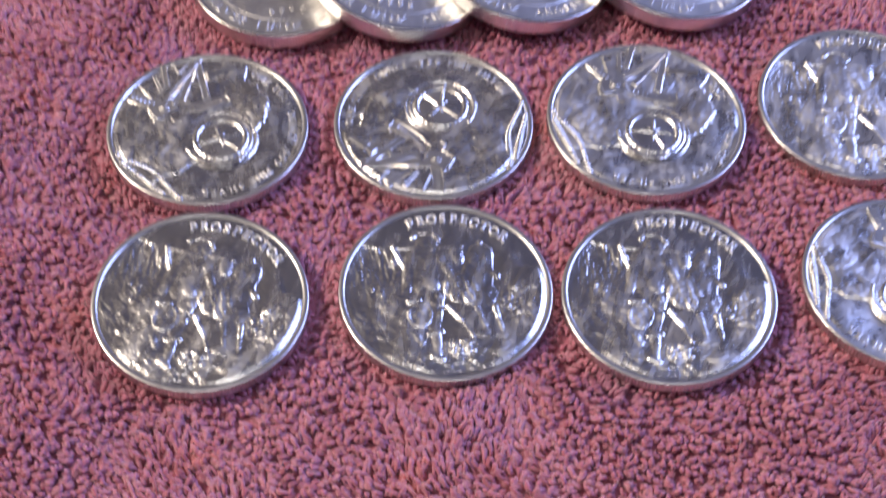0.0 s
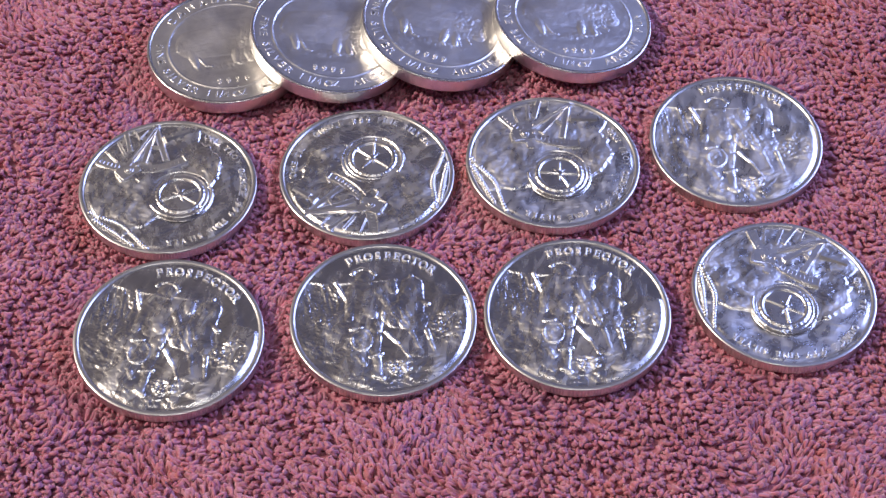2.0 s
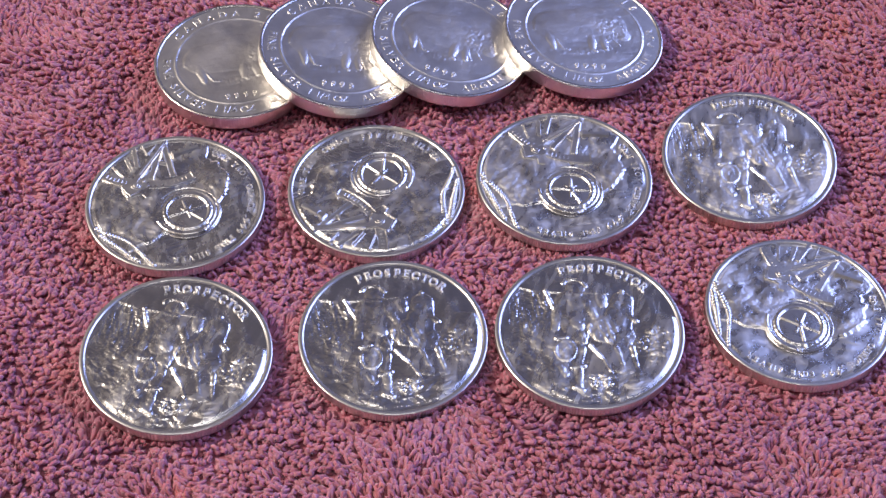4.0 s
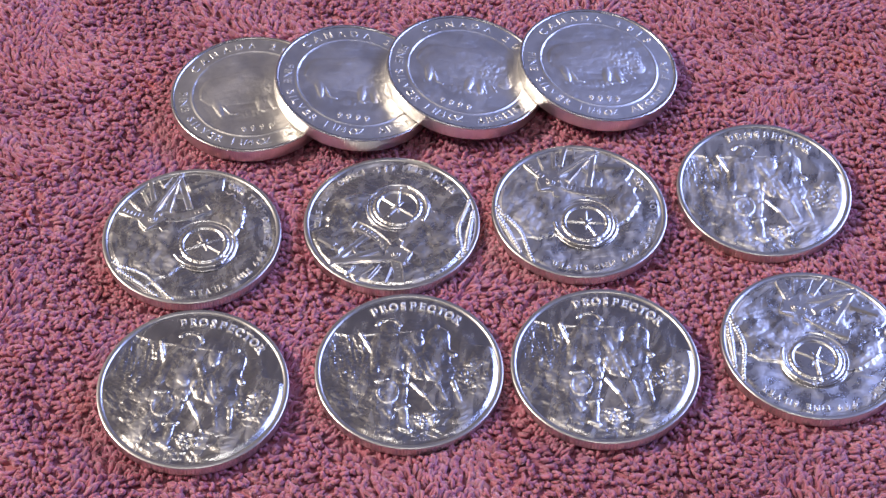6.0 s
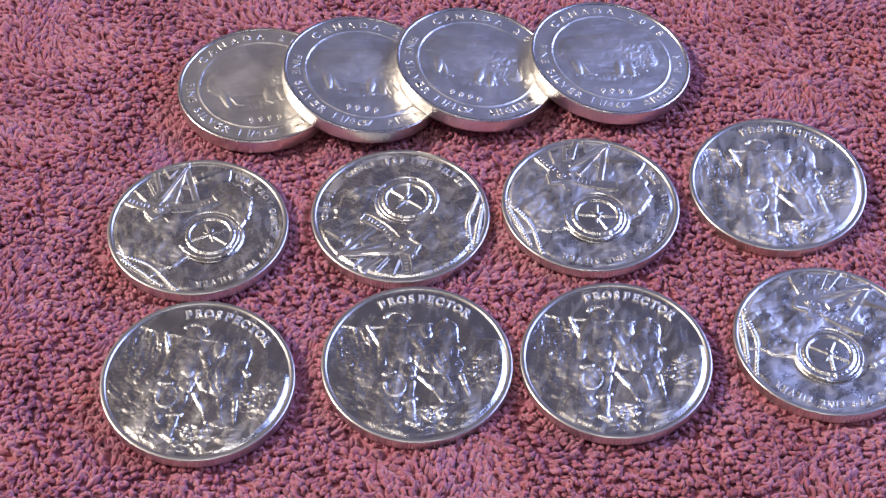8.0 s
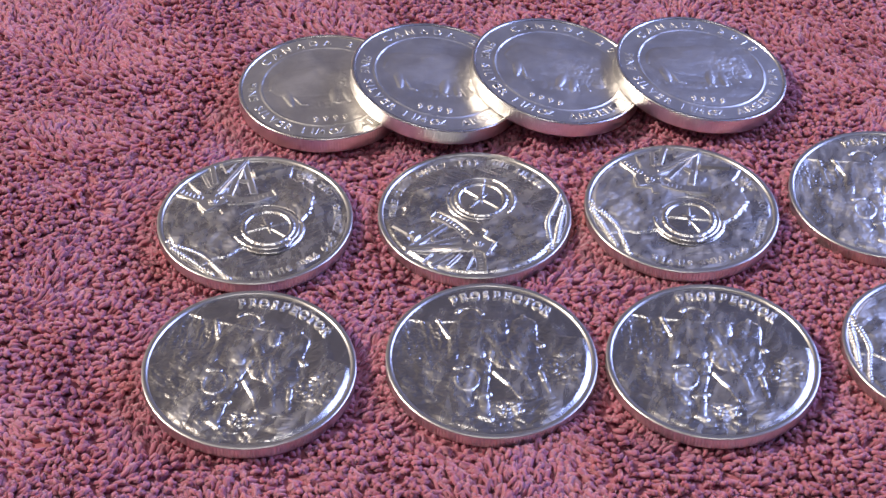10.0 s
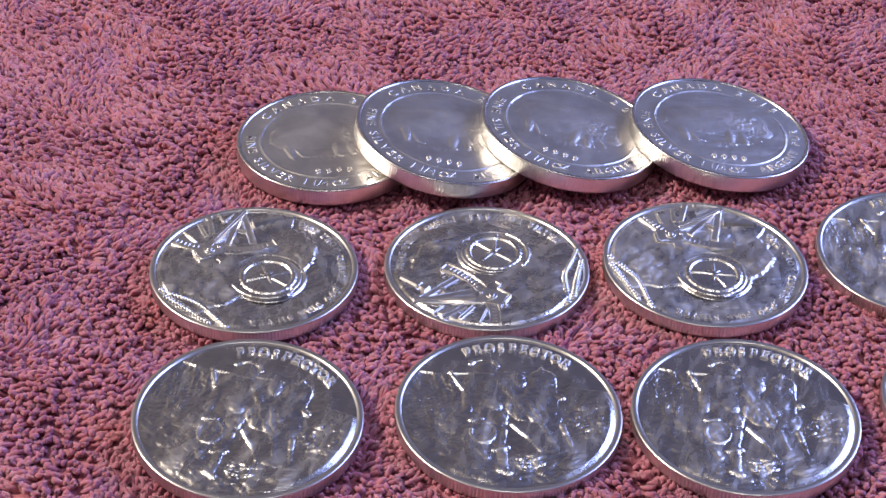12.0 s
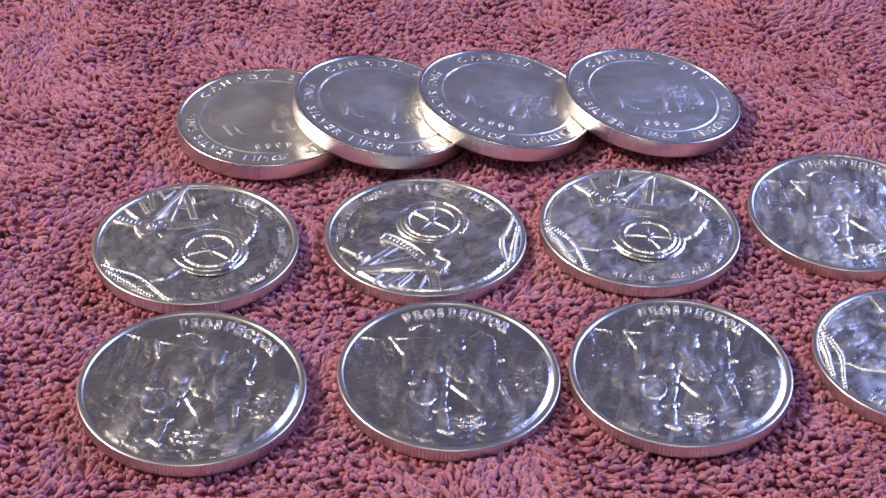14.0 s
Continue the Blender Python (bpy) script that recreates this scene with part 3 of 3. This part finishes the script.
def bison_coin():
    coin = tagged(new("thick_silver_coin"), "", "coin", "leaning row of thick silver coins")
    coin_blank(coin, BISON_R, BISON_T, 0.10, 0.022, 200, 0.007, SILVER_EDGE, "thick silver blank with a finely reeded edge")
    part_mesh("face", height_mesh("face", BISON_R - 0.08, 0.02, bison_face, BFIELD), SILVER_SATIN, coin, "satin silver face with a plain raised form")
    for text, a, b, inward in (("CANADA 2015", 140, 34, False), ("FINE SILVER", 171, 235, True), ("1 1/4 OZ", 247, 276, True), ("ARGENT PUR", 294, 363, True)):
        part_mesh("lettering", arc_text(text, 1.60, a, b, 0.265, BFIELD, 0.014, inward, 1.05, -0.012), SILVER_FAINT, coin, "raised words " + text, False)
    for k, char in enumerate("9999"):
        part_mesh("numeral", numeral(char, (-0.32 + 0.21 * k, -1.22), 0.22, BFIELD, 0.022), SILVER_FAINT, coin, "raised figure 9", False)
    return coin


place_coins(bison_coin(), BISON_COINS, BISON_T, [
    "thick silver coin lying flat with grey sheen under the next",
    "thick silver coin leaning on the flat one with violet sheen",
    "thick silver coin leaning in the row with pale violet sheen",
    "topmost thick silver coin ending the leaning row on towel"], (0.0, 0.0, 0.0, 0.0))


# ---- the towel: a woven ground sheet and its pile of looped yarn ----
def sag(x, y):
    """Soft waves of the cloth, in centimetres."""
    return 0.05 * (value_noise(x, y, 4.0) - 0.5)


def towel():
    cloth = tagged(new("towel"), "dusty rose terry towel with curly cotton loops on table", "towel")
    line = np.linspace(-40, 40, 81)
    u, v = np.meshgrid(line, line)
    n = len(line)
    idx = np.arange(n * n).reshape(n, n)
    for name, low, flip in (("ground_weave", -0.11, False), ("underside", -0.40, True)):
        z = low + (sag(u, v) if not flip else 0 * u)
        quads = np.stack([idx[:-1, :-1], idx[:-1, 1:], idx[1:, 1:], idx[1:, :-1]], -1).reshape(-1, 4)
        me = fast_mesh(name, np.stack([u, v, z], -1).reshape(-1, 3) * 0.01, quads[:, ::-1] if flip else quads)
        part_mesh(name, me, TERRY_BASE, cloth, "flat woven cotton backing")
    # upright loops of twisted yarn in rows, leaning together in patches
    rng = np.random.RandomState(3)
    step = 0.109
    gx, gy = np.meshgrid(np.arange(-13.4, 15.0, step), np.arange(-10.2, 13.2, step * 1.04))
    gx = gx + (np.arange(gx.shape[0])[:, None] % 2) * step * 0.5
    x = (gx + rng.uniform(-0.36, 0.36, gx.shape) * step + 0.10 * clouds(gx, gy, 3.0, 2)).ravel()
    y = (gy + rng.uniform(-0.30, 0.30, gx.shape) * step + 0.14 * clouds(gx + 9, gy, 2.2, 2)).ravel()
    # the strip of cloth round the coins, wider on the far side
    keep = (x > -10.6 - 0.16 * np.maximum(y, 0)) & (x < 12.0 + 0.35 * np.clip(y, 0, 6))
    x, y = x[keep], y[keep]
    count = len(x)
    foot = -0.17 + sag(x, y)
    tall = rng.uniform(0.15, 0.24, count) + 0.10 * (value_noise(x, y, 0.55) - 0.5)
    thick = rng.uniform(0.031, 0.044, count)
    wide = rng.uniform(0.034, 0.064, count)
    flow = -1.5 + 6.0 * clouds(x, y, 2.0, 3) + rng.normal(0, 0.5, count)
    lean = rng.uniform(0.10, 0.33, count)
    facing = rng.uniform(0, math.pi, count)
    twist = rng.choice((-1, 1), count) * rng.uniform(1.2, 2.8, count)
    ceiling = np.full(count, 9.0)
    for rows, radius, deep in ((FRONT_COINS, ROUND_R, ROUND_T), (BACK_COINS, ROUND_R, ROUND_T), (BISON_COINS, BISON_R, BISON_T)):
        for cx, cy, cz, lx, ly, _ in rows:
            under = cz - deep - math.tan(radians(lx)) * (x - cx) - math.tan(radians(ly)) * (y - cy)
            near = np.hypot(x - cx, y - cy) < radius + 0.03
            ceiling = np.where(near, np.minimum(ceiling, under), ceiling)
            # loops beside the edge do not reach over it
            away = np.hypot(x - cx, y - cy)
            beside = (away >= radius + 0.03) & (away < radius + 0.22) & (under < 0.12)
            inward = np.cos(flow - np.arctan2(y - cy, x - cx)) < 0
            lean = np.where(beside & inward, 0.03, lean)
    pressed = ceiling < 8.0
    tall = np.where(pressed, np.clip(ceiling - foot - thick, 0.0, tall), tall)
    foot = np.where(pressed, np.minimum(foot, ceiling - thick - tall), foot)
    lean = np.where(pressed, 0.02, lean)
    s = np.linspace(0, 1, 6)
    up = np.sin(s * math.pi)[None, :] ** 0.75
    across = np.cos(s * math.pi)[None, :] * wide[:, None] * (0.75 + 0.6 * up)
    turn = facing[:, None] + twist[:, None] * up
    px = x[:, None] + across * np.cos(turn) + (lean * np.cos(flow))[:, None] * up ** 1.6
    py = y[:, None] + across * np.sin(turn) + (lean * np.sin(flow))[:, None] * up ** 1.6
    centre = np.stack([px, py, foot[:, None] + tall[:, None] * up], -1)
    tangent = np.gradient(centre, axis=1)
    tangent /= np.maximum(np.linalg.norm(tangent, axis=-1, keepdims=True), 1e-6)
    flat = np.stack([-np.sin(turn), np.cos(turn), 0 * turn], -1)
    flat -= tangent * (flat * tangent).sum(-1, keepdims=True)
    flat /= np.maximum(np.linalg.norm(flat, axis=-1, keepdims=True), 1e-6)
    normal = np.cross(tangent, flat)
    sides = 4
    q = np.arange(sides) / sides * 2 * math.pi
    fat = thick[:, None] * (0.85 + 0.35 * up)
    ringed = centre[:, :, None, :] + fat[:, :, None, None] * (
        np.cos(q)[None, None, :, None] * flat[:, :, None, :] + np.sin(q)[None, None, :, None] * normal[:, :, None, :])
    places = ringed.reshape(-1, 3) * 0.01
    k, j = np.meshgrid(np.arange(len(s) - 1), np.arange(sides), indexing="ij")
    a, b = k * sides + j, k * sides + (j + 1) % sides
    one = np.stack([a, b, b + sides, a + sides], -1).reshape(-1, 4)
    quads = (one[None] + (np.arange(count) * len(s) * sides)[:, None, None]).reshape(-1, 4)
    part_mesh("nap", fast_mesh("nap", places, quads), TERRY, cloth, "curly looped cotton nap")["kind"] = "stuff"


towel()
